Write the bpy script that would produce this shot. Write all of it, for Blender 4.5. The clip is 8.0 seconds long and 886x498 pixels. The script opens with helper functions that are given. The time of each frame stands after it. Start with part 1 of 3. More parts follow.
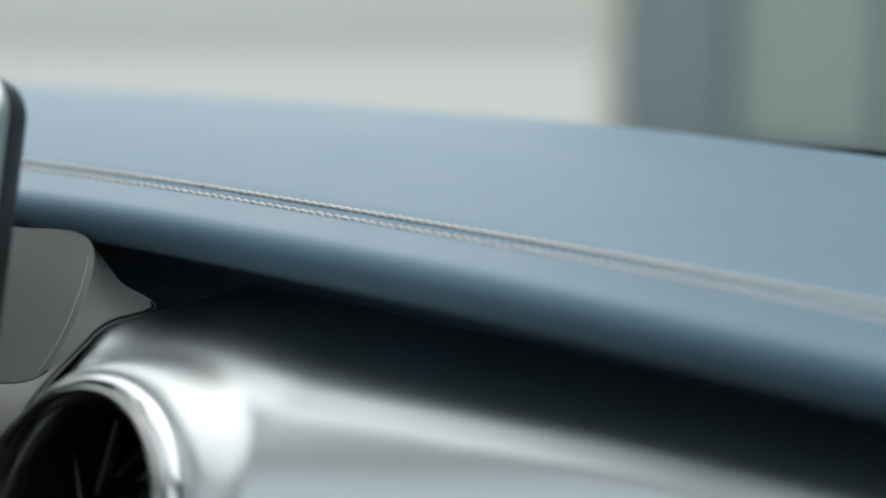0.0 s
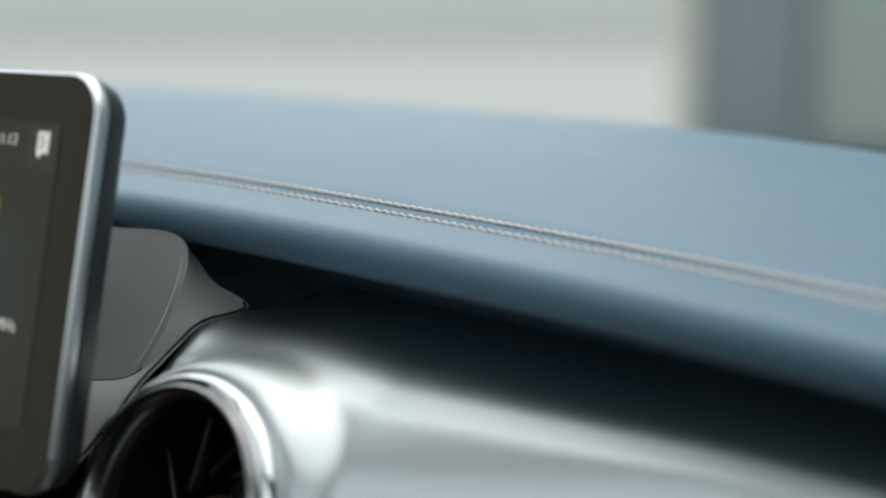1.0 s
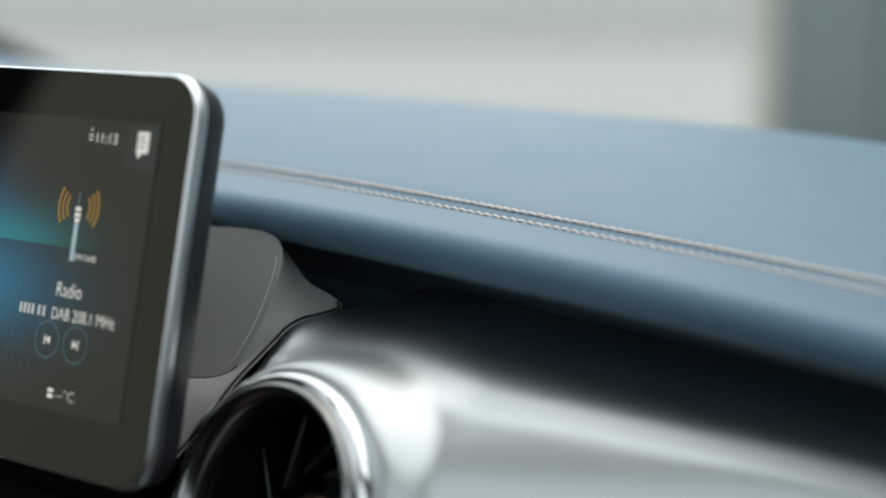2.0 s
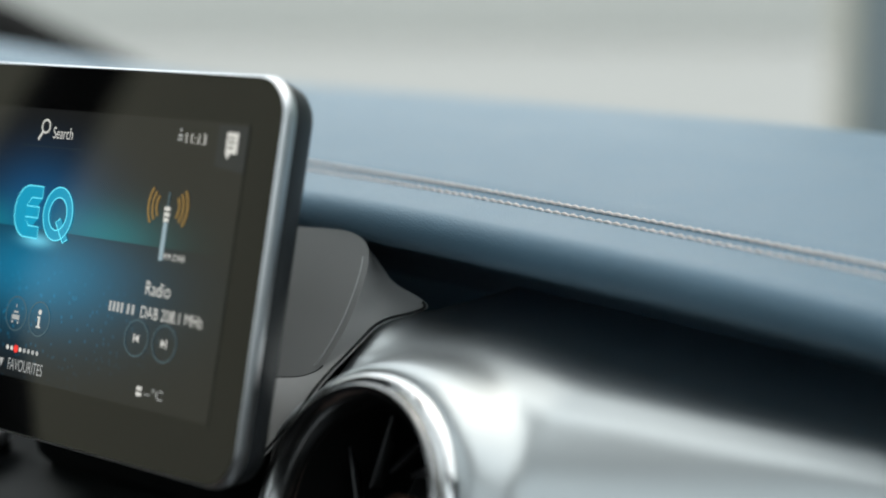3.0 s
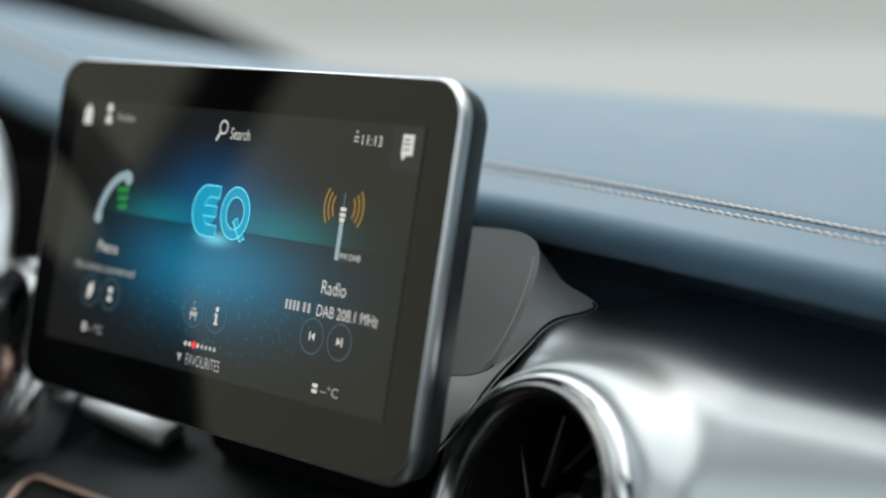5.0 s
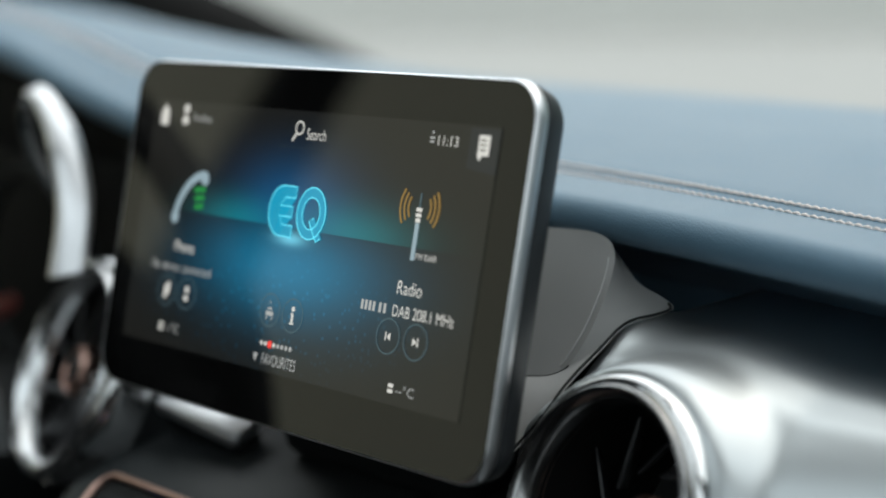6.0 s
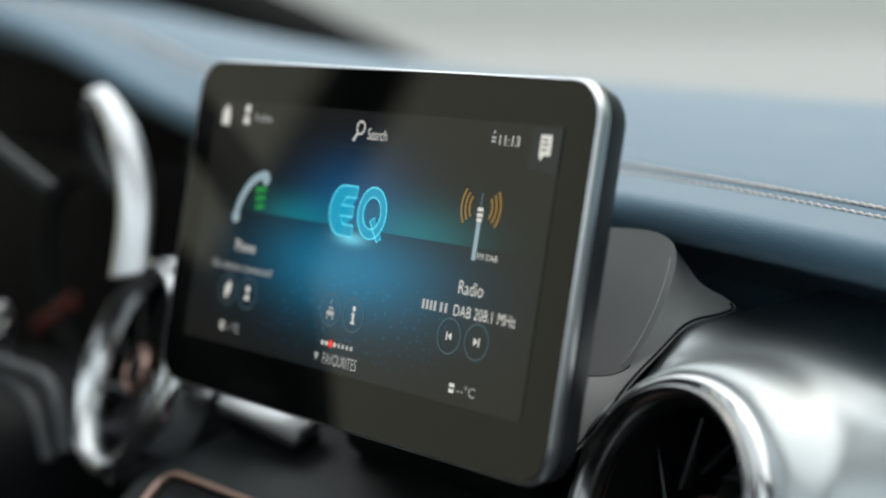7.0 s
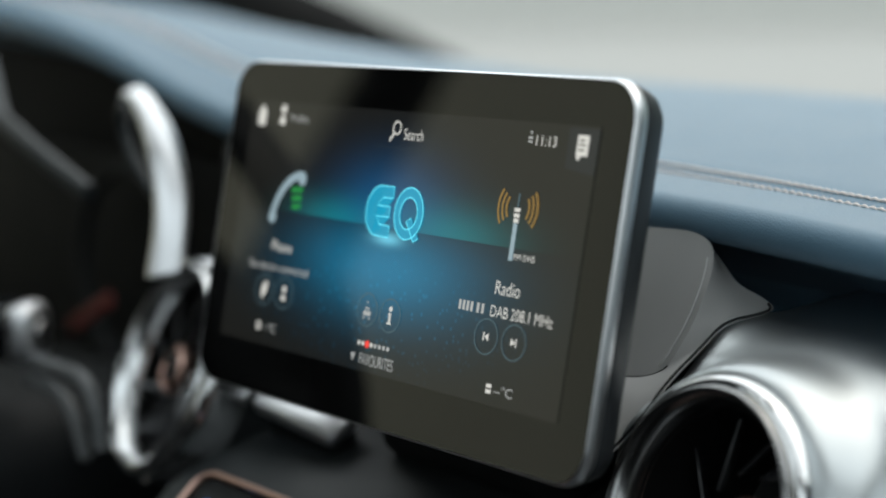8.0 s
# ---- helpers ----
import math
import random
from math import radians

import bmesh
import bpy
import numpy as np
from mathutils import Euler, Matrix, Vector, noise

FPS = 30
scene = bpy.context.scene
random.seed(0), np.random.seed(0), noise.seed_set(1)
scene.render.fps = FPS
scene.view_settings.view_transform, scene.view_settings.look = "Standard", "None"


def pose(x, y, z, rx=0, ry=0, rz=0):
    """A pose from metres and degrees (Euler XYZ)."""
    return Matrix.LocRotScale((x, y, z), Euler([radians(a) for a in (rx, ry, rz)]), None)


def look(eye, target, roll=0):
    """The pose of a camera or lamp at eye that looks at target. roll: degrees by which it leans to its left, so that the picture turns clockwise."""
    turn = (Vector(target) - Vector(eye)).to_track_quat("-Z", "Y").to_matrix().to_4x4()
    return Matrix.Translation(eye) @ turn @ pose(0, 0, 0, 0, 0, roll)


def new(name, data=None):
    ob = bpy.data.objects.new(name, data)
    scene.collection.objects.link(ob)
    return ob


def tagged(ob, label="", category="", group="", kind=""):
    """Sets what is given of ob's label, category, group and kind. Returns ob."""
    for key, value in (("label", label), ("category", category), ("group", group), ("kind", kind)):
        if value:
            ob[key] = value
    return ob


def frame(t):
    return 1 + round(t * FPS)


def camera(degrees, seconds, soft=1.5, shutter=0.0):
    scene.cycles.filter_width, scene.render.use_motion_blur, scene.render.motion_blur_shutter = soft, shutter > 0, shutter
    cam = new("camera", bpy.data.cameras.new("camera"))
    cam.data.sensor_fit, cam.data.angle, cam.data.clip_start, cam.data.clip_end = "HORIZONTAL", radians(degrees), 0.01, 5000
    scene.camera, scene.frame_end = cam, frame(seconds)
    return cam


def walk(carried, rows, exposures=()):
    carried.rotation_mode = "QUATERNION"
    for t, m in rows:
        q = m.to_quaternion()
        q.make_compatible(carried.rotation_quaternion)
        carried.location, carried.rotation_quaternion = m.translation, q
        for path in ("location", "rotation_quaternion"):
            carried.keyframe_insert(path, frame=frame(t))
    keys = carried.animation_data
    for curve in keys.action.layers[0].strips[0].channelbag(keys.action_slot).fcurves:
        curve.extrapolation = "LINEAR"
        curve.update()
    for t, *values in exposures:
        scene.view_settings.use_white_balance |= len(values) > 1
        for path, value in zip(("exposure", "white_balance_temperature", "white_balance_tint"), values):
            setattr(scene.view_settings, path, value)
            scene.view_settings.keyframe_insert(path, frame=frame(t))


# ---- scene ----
# The camera: a slow pan to the left with a slight slide, seen through a long, wide-open lens.
cam = camera(26.75, 8.0, soft=1.9)
cam.data.dof.use_dof = True
cam.data.dof.focus_distance = 0.615
cam.data.dof.aperture_fstop = 4.0
PATH = [
    (0, (0.6723, -0.3576, 0.0357), (0.3256, 0.1254, -0.0447), 0.04),
    (0.5, (0.6727, -0.3612, 0.0374), (0.3166, 0.1148, -0.0437), 0.18),
    (1, (0.6720, -0.3659, 0.0386), (0.3065, 0.1029, -0.0429), 0.24),
    (1.5, (0.6707, -0.3687, 0.0397), (0.2961, 0.0927, -0.0424), 0.30),
    (2, (0.6683, -0.3716, 0.0405), (0.2845, 0.0821, -0.0423), 0.37),
    (3.5, (0.6645, -0.3768, 0.0408), (0.2543, 0.0533, -0.0421), 0.29),
    (4, (0.6634, -0.3817, 0.0420), (0.2457, 0.0408, -0.0416), 0.35),
    (4.5, (0.6630, -0.3826, 0.0436), (0.2365, 0.0309, -0.0414), 0.13),
    (6, (0.6614, -0.3853, 0.0445), (0.2119, 0.0028, -0.0411), -0.23),
    (6.5, (0.6606, -0.3865, 0.0448), (0.2051, -0.0055, -0.0411), -0.36),
    (7, (0.6598, -0.3868, 0.0445), (0.1990, -0.0121, -0.0411), -0.45),
    (7.5, (0.6591, -0.3873, 0.0453), (0.1947, -0.0173, -0.0410), -0.55),
    (8, (0.6584, -0.3876, 0.0456), (0.1913, -0.0211, -0.0409), -0.65),
]
walk(cam, [(t, look(eye, target, roll)) for t, eye, target, roll in PATH],
     exposures=[(0, 0.38, 6500, 7), (8, 0.38, 6500, 7)])

# ---- light: a bright overcast day ----
world = bpy.data.worlds.new("world")
scene.world = world
world.use_nodes = True
wn, wl = world.node_tree.nodes, world.node_tree.links
sky = wn.new("ShaderNodeTexSky")
sky.sky_type = "NISHITA"
sky.sun_disc = False
sky.sun_elevation, sky.sun_rotation = radians(62), radians(-4)
sky.air_density, sky.dust_density, sky.ozone_density = 1.0, 6.0, 1.0
clouds = wn.new("ShaderNodeMix")      # a closed layer of bright cloud over the sky
clouds.data_type = "RGBA"
clouds.inputs[0].default_value = 0.78
clouds.inputs[7].default_value = (7.2, 7.85, 8.05, 1)
wl.new(sky.outputs[0], clouds.inputs[6])
wl.new(clouds.outputs[2], wn["Background"].inputs[0])
wn["Background"].inputs[1].default_value = 0.140
sun = new("sun", bpy.data.lights.new("sun", "SUN"))
sun.data.energy, sun.data.angle, sun.data.color = 0.8, radians(110), (1.0, 0.98, 0.95)
sun.matrix_world = look((-0.1, 1.6, 3.0), (0, 0, 0))

TILT = radians(11.64)          # the display leans back
SX, SW, SH = 0.0480, 0.2435, 0.0913       # its lit area


# ---- materials ----
def material(name, colour, rough=0.5, metal=0.0, coat=0.0, grain=0.0, grain_scale=900.0, vary=0.12, spec=0.5, sheen=0.0,
             emit=None, power=0.0, mottle=30.0, voronoi=False):
    m = bpy.data.materials.new(name)
    m.use_nodes = True
    n, l = m.node_tree.nodes, m.node_tree.links
    b = n["Principled BSDF"]
    b.inputs["Base Color"].default_value = (*colour, 1)
    b.inputs["Roughness"].default_value = rough
    b.inputs["Metallic"].default_value = metal
    b.inputs["Coat Weight"].default_value = coat
    b.inputs["Coat Roughness"].default_value = 0.05
    b.inputs["Specular IOR Level"].default_value = spec
    b.inputs["Sheen Weight"].default_value = sheen
    if emit:
        b.inputs["Emission Color"].default_value = (*emit, 1)
        b.inputs["Emission Strength"].default_value = power
    co = n.new("ShaderNodeTexCoord")
    if vary:
        t = n.new("ShaderNodeTexNoise")
        t.inputs["Scale"].default_value, t.inputs["Detail"].default_value = mottle, 5
        l.new(co.outputs["Object"], t.inputs["Vector"])
        mix = n.new("ShaderNodeMix")
        mix.data_type = "RGBA"
        mix.inputs[6].default_value = (*[c * (1 - vary) for c in colour], 1)
        mix.inputs[7].default_value = (*[min(1, c * (1 + vary)) for c in colour], 1)
        l.new(t.outputs["Fac"], mix.inputs[0])
        l.new(mix.outputs[2], b.inputs["Base Color"])
        r = n.new("ShaderNodeMapRange")
        r.inputs[3].default_value, r.inputs[4].default_value = max(0.02, rough * 0.85), min(1, rough * 1.15)
        l.new(t.outputs["Fac"], r.inputs[0])
        l.new(r.outputs[0], b.inputs["Roughness"])
    if grain:
        g = n.new("ShaderNodeTexVoronoi" if voronoi else "ShaderNodeTexNoise")
        g.inputs["Scale"].default_value = grain_scale
        l.new(co.outputs["Object"], g.inputs["Vector"])
        bump = n.new("ShaderNodeBump")
        bump.inputs["Strength"].default_value, bump.inputs["Distance"].default_value = grain, 0.0006
        l.new(g.outputs[0], bump.inputs["Height"])
        l.new(bump.outputs[0], b.inputs["Normal"])
    return m


BLUE = material("blue_leather", (0.110, 0.200, 0.278), 0.44, grain=0.20, grain_scale=1500, voronoi=True, vary=0.08, sheen=0.05)
GREY = material("grey_leather", (0.29, 0.29, 0.285), 0.52, grain=0.10, grain_scale=2200, voronoi=True, vary=0.06)
DARK = material("dark_plastic", (0.0065, 0.008, 0.009), 0.65, grain=0.25, grain_scale=1500, spec=0.25)
CONSOLE = material("charcoal_plastic", (0.022, 0.026, 0.028), 0.45, grain=0.2, grain_scale=1500, spec=0.35)
SILVER = material("silver_trim", (0.49, 0.52, 0.53), 0.36, metal=1.0, vary=0.03, mottle=12)
SATIN = material("satin_aluminium", (0.84, 0.85, 0.87), 0.38, metal=1.0, vary=0.03)
SMOKED = material("smoked_chrome", (0.30, 0.30, 0.30), 0.22, metal=1.0, vary=0.03)
CHROME = material("polished_chrome", (0.80, 0.80, 0.80), 0.10, metal=1.0, vary=0.02)
# paler than the smoked ring metal: window light put into the colour
LIT_CHROME = material("lit_ring_chrome", (0.84, 0.85, 0.86), 0.22, metal=1.0, vary=0.02)
COPPER = material("copper_trim", (0.56, 0.36, 0.30), 0.30, metal=1.0, vary=0.04)
THREAD = material("pale_pink_thread", (0.90, 0.80, 0.75), 0.7, vary=0.1, mottle=400)
GREYTHREAD = material("grey_thread", (0.42, 0.42, 0.42), 0.7, vary=0.1, mottle=400)
HOUSING = material("dark_grey_housing", (0.030, 0.033, 0.036), 0.40, vary=0.05, grain=0.1, grain_scale=3000)
GLASSBLACK = material("black_display_glass", (0.004, 0.004, 0.004), 0.035, vary=0.0, spec=0.6)
BLACK = material("matt_black", (0.006, 0.006, 0.006), 0.7, vary=0.1, spec=0.12)
BLACKGLOSS = material("piano_black", (0.006, 0.006, 0.007), 0.08, vary=0.0)
VANE = material("vane_plastic", (0.03, 0.03, 0.032), 0.28, vary=0.05)
RED = material("red_needle", (0.15, 0.016, 0.014), 0.4, vary=0.05)
SATINGREY = material("satin_grey_plastic", (0.10, 0.105, 0.108), 0.42, vary=0.05)
HEADLINER = material("light_headliner", (0.50, 0.50, 0.48), 0.9, grain=0.3, grain_scale=500)
SEAT = material("dark_seat_leather", (0.012, 0.013, 0.014), 0.5, grain=0.2)
PAVING = material("pale_concrete_paving", (0.335, 0.335, 0.32), 0.85, vary=0.06, mottle=0.5)
RENDERED = material("pale_render", (0.64, 0.635, 0.60), 0.9, vary=0.05, mottle=0.6)
SLATE = material("blue_grey_cladding", (0.17, 0.215, 0.235), 0.5, vary=0.08, mottle=0.7)
GREENPANE = material("green_tinted_glazing", (0.28, 0.345, 0.32), 0.35, vary=0.12, mottle=0.5)
TAN = material("yellowish_render", (0.60, 0.56, 0.43), 0.9, vary=0.08, mottle=0.7)
CREAM = material("cream_reveal", (0.58, 0.55, 0.47), 0.8, vary=0.05, mottle=2)


def glowing(name, colour, power):
    return material(name, (0.004, 0.004, 0.004), 0.05, vary=0.0, spec=0.6, emit=colour, power=power)


WHITE_UI = glowing("white_pixels", (0.85, 0.83, 0.78), 0.62)
SOFT_UI = glowing("dim_white_pixels", (0.75, 0.76, 0.75), 0.42)
FAINT_UI = glowing("faint_blue_pixels", (0.25, 0.42, 0.50), 0.22)
RULE_UI = glowing("dim_blue_pixels", (0.12, 0.20, 0.26), 0.12)
CYAN_UI = glowing("cyan_pixels", (0.02, 0.45, 0.72), 0.55)
CYAN_EDGE = glowing("pale_cyan_pixels", (0.15, 0.80, 1.0), 0.95)
GREEN_UI = glowing("green_pixels", (0.05, 0.55, 0.12), 0.35)
AMBER_UI = glowing("amber_pixels", (0.75, 0.44, 0.10), 0.27)
RED_UI = glowing("red_pixels", (0.9, 0.05, 0.04), 0.8)
STEEL_UI = glowing("steel_blue_pixels", (0.45, 0.60, 0.68), 0.50)
BLUE_LED = glowing("blue_button_light", (0.05, 0.25, 1.0), 1.2)


def screen_glow():
    """The lit wallpaper: a dim ground with a blue floor glow and a teal band that ends at a horizon line."""
    m = material("display_wallpaper", (0.004, 0.004, 0.004), 0.035, vary=0.0, spec=0.6)
    n, l = m.node_tree.nodes, m.node_tree.links
    co = n.new("ShaderNodeTexCoord")
    sep = n.new("ShaderNodeSeparateXYZ")
    l.new(co.outputs["Object"], sep.inputs[0])

    def calc(op, a, b=None, clamp=False):
        k = n.new("ShaderNodeMath")
        k.operation, k.use_clamp = op, clamp
        for i, v in enumerate((a, b)):
            if v is None:
                continue
            if isinstance(v, (int, float)):
                k.inputs[i].default_value = v
            else:
                l.new(v, k.inputs[i])
        return k.outputs[0]

    def blob(cx, cz, rx, rz):
        dx = calc("DIVIDE", calc("SUBTRACT", sep.outputs[0], cx), rx)
        dz = calc("DIVIDE", calc("SUBTRACT", sep.outputs[2], cz), rz)
        d2 = calc("ADD", calc("MULTIPLY", dx, dx), calc("MULTIPLY", dz, dz))
        return calc("POWER", 2.718, calc("MULTIPLY", d2, -1.0))

    below = calc("LESS_THAN", sep.outputs[2], -0.0407)
    above = calc("SUBTRACT", 1.0, below)
    dots = n.new("ShaderNodeTexVoronoi")
    dots.inputs["Scale"].default_value = 330
    l.new(co.outputs["Object"], dots.inputs["Vector"])
    sparkle = calc("MULTIPLY", calc("LESS_THAN", dots.outputs[0], 0.22), 0.35)
    floor_glow = calc("MULTIPLY", below, calc("ADD", blob(0.146, -0.054, 0.046, 0.015),
                      calc("MULTIPLY", blob(0.143, -0.068, 0.050, 0.015), calc("ADD", sparkle, 0.12))))
    spot = calc("MULTIPLY", below, blob(0.145, -0.0445, 0.008, 0.0022))
    wall_glow = calc("MULTIPLY", above, blob(0.143, -0.034, 0.030, 0.016))
    teal = calc("MULTIPLY", above, calc("ADD", blob(0.178, -0.041, 0.030, 0.010), blob(0.112, -0.041, 0.024, 0.008)))
    total = None
    for fac, colour in ((floor_glow, (0.0, 0.115, 0.22)), (spot, (0.10, 0.34, 0.42)), (wall_glow, (0.0, 0.050, 0.14)), (teal, (0.0, 0.10, 0.115))):
        mul = n.new("ShaderNodeVectorMath")
        mul.operation = "SCALE"
        mul.inputs[0].default_value = colour
        l.new(fac, mul.inputs[3])
        if total is None:
            total = mul.outputs[0]
        else:
            add = n.new("ShaderNodeVectorMath")
            l.new(total, add.inputs[0])
            l.new(mul.outputs[0], add.inputs[1])
            total = add.outputs[0]
    base = n.new("ShaderNodeVectorMath")
    base.inputs[1].default_value = (0.008, 0.008, 0.007)
    l.new(total, base.inputs[0])
    b = n["Principled BSDF"]
    l.new(base.outputs[0], b.inputs["Emission Color"])
    b.inputs["Emission Strength"].default_value = 1.0
    return m


WALLPAPER = screen_glow()


# ---- mesh helpers ----
def part(name, bm, mat, parent=None, label="", smooth=True, angle=35):
    me = bpy.data.meshes.new(name)
    bmesh.ops.recalc_face_normals(bm, faces=bm.faces[:])
    for fc in bm.faces:
        fc.smooth = smooth
    bm.to_mesh(me)
    bm.free()
    me.materials.append(mat)
    if smooth:
        me.set_sharp_from_angle(angle=radians(angle))
    ob = new(name, me)
    if parent is not None:
        ob.parent = parent
    if label:
        ob["label"] = label
    return ob


def thing(name, label, category, group="", kind="", m=None):
    ob = tagged(new(name), label, category, group, kind)
    ob.empty_display_size = 0.05
    if m is not None:
        ob.matrix_world = m
    return ob


def grid(rows, closed=False, caps=False):
    """A skin over rows of points; closed: each row is a ring."""
    bm = bmesh.new()
    vs = [[bm.verts.new(p) for p in row] for row in rows]
    w = len(vs[0])
    for a, b in zip(vs, vs[1:]):
        for i in range(w if closed else w - 1):
            j = (i + 1) % w
            bm.faces.new((a[i], a[j], b[j], b[i]))
    if caps:
        bm.faces.new(vs[0][::-1])
        bm.faces.new(vs[-1])
    return bm


def box(sx, sy, sz, at=(0, 0, 0), bevel=0.0, m=None):
    bm = bmesh.new()
    bmesh.ops.create_cube(bm, size=1)
    bmesh.ops.scale(bm, vec=(sx, sy, sz), verts=bm.verts)
    if bevel:
        bmesh.ops.bevel(bm, geom=bm.edges[:], offset=bevel, segments=3, affect="EDGES", profile=0.5)
    bmesh.ops.translate(bm, vec=at, verts=bm.verts)
    if m is not None:
        bmesh.ops.transform(bm, matrix=m, verts=bm.verts)
    return bm


def rounded(x0, x1, z0, z1, r, n=8):
    """The outline of a rounded rectangle as (x, z)."""
    out = []
    for cx, cz, a in ((x1 - r, z1 - r, 0), (x0 + r, z1 - r, 90), (x0 + r, z0 + r, 180), (x1 - r, z0 + r, 270)):
        for i in range(n + 1):
            t = radians(a + 90 * i / n)
            out.append((cx + r * math.cos(t), cz + r * math.sin(t)))
    return out


def tube(points, radius, n=10, closed=False, squash=1.0):
    """A round bar along points; radius may be a list."""
    pts = [Vector(p) for p in points]
    rad = radius if isinstance(radius, (list, tuple)) else [radius] * len(pts)
    rows = []
    up = Vector((0.13, -0.9, 0.3))
    for i, p in enumerate(pts):
        a = pts[i - 1] if (closed or i) else p
        b = pts[(i + 1) % len(pts)] if (closed or i + 1 < len(pts)) else p
        d = (b - a).normalized()
        s = d.cross(up).normalized()
        u = s.cross(d)
        rows.append([p + rad[i] * (math.cos(k * math.tau / n) * s + squash * math.sin(k * math.tau / n) * u) for k in range(n)])
    if closed:
        rows.append(rows[0])
    bm = grid(rows, closed=True, caps=not closed)
    if closed:
        bmesh.ops.remove_doubles(bm, verts=bm.verts[:], dist=1e-6)
    return bm


def lathe(profile, n=64):
    """A body turned round the y axis from (radius, y) points."""
    rows = [[(r * math.cos(k * math.tau / n), y, r * math.sin(k * math.tau / n)) for k in range(n)] for r, y in profile]
    return grid(rows, closed=True)


def smoothed(xs, table, width=0.05):
    """Values of a short table at xs, with its corners rounded."""
    tx, tv = [a for a, _ in table], [b for _, b in table]
    fine = np.linspace(-width, width, 21)
    kern = np.cos(fine / width * math.pi / 2) ** 2
    return [float((np.interp(x + fine, tx, tv) * kern).sum() / kern.sum()) for x in xs]


# ---- outside ----
ground_bm = bmesh.new()
gv = [ground_bm.verts.new(p) for p in ((-400, -400, -1.08), (400, -400, -1.08), (400, 400, -1.08), (-400, 400, -1.08))]
ground_bm.faces.new(gv)
tagged(part("ground", ground_bm, PAVING, smooth=False), "pale concrete yard under an overcast sky", "ground", kind="structure")


def outside_building():
    """A clad building beyond the windscreen: pale corner post, slate panels and green glazing bays."""
    b = thing("building", "blue-grey clad building with green tinted glazing bays", "building", m=pose(-5.395, 9.73, -1.08, 0, 0, -25))
    part("wall", box(24, 0.3, 7.0, (12.0, 0.35, 3.5), 0.01), SLATE, b)
    part("corner_post", box(0.20, 0.30, 7.0, (-0.10, 0.3, 3.5), 0.04), CREAM, b, "cream corner post")
    part("plinth", box(24, 0.12, 0.10, (12.0, 0.15, 0.05), 0.01), DARK, b, "dark base strip")
    for i in range(6):
        x = 1.14 + i * 3.4
        w = part("window", box(2.6, 0.06, 6.0, (x + 1.3, 0.18, 3.3), 0.01), GREENPANE, b)
        for k in range(3):
            part("mullion", box(0.05, 0.08, 6.0, (x + 0.03 + k * 1.27, 0.13, 3.3), 0.008), SLATE, w)
    part("parapet", box(24.8, 0.7, 0.3, (11.9, 0.35, 7.15), 0.02), CREAM, b)


outside_building()

far = thing("garden_wall", "long pale rendered boundary wall across the yard", "wall", m=pose(-32, 30, -1.08, 0, 0, 42))
part("wall_face", box(70, 0.3, 5.2, (0, 0, 2.6), 0.02), RENDERED, far)
part("coping", box(70.2, 0.42, 0.1, (0, 0, 5.25), 0.02), CREAM, far)

# an added house, out of view, whose plain wall tints the display's reflection
house = thing("house", "unseen yellowish house added for the olive reflection in the display", "house", m=pose(-7.5, -6.5, -1.08, 0, 0, 90))
part("wall", box(16, 0.4, 6.0, (0, 0, 3.0), 0.02), TAN, house)
part("eaves", box(16.6, 0.9, 0.25, (0, 0, 6.1), 0.03), CREAM, house)
for k in (-6.6, -3.4, 4.2, 6.8):
    part("window", box(1.1, 0.5, 1.5, (k, 0, 2.9), 0.02), GREENPANE, house)

# ---- dashboard lines along the car ----
XS = [-0.78 + i * 0.012 for i in range(131)]


def seam_y(x):
    return 0.1236 - 0.08 * (x - 0.10) if x > 0.10 else 0.1236 + 0.0164 * (1 - math.exp((x - 0.10) / 0.205))


SEAM_Z = [(-0.80, 0.050), (-0.60, 0.046), (-0.47, 0.0405), (-0.3787, 0.0332), (-0.329, 0.0278), (-0.2517, 0.0151), (-0.199, 0.0025), (-0.10, -0.0130),
          (0.0, -0.0225), (0.1345, -0.0279), (0.2156, -0.0301), (0.309, -0.0345), (0.387, -0.0386), (0.444, -0.0422), (0.488, -0.0452), (0.80, -0.066)]
BACK_Z = [(-0.80, 0.046), (-0.57, 0.0230), (-0.4465, 0.0070), (-0.3135, -0.0055), (-0.243, -0.0075), (-0.1458, -0.0125), (0.0388, -0.0140), (0.186, -0.0160),
          (0.278, -0.0176), (0.383, -0.0231), (0.80, -0.050)]
BROW = [(-0.8, 0.003), (-0.344, 0.003), (-0.276, 0.004), (-0.214, 0.006), (-0.141, 0.013), (0.0, 0.008), (0.16, 0.0024), (0.25, 0.0010), (0.36, 0.0010), (0.50, 0.0032), (0.8, 0.0065)]


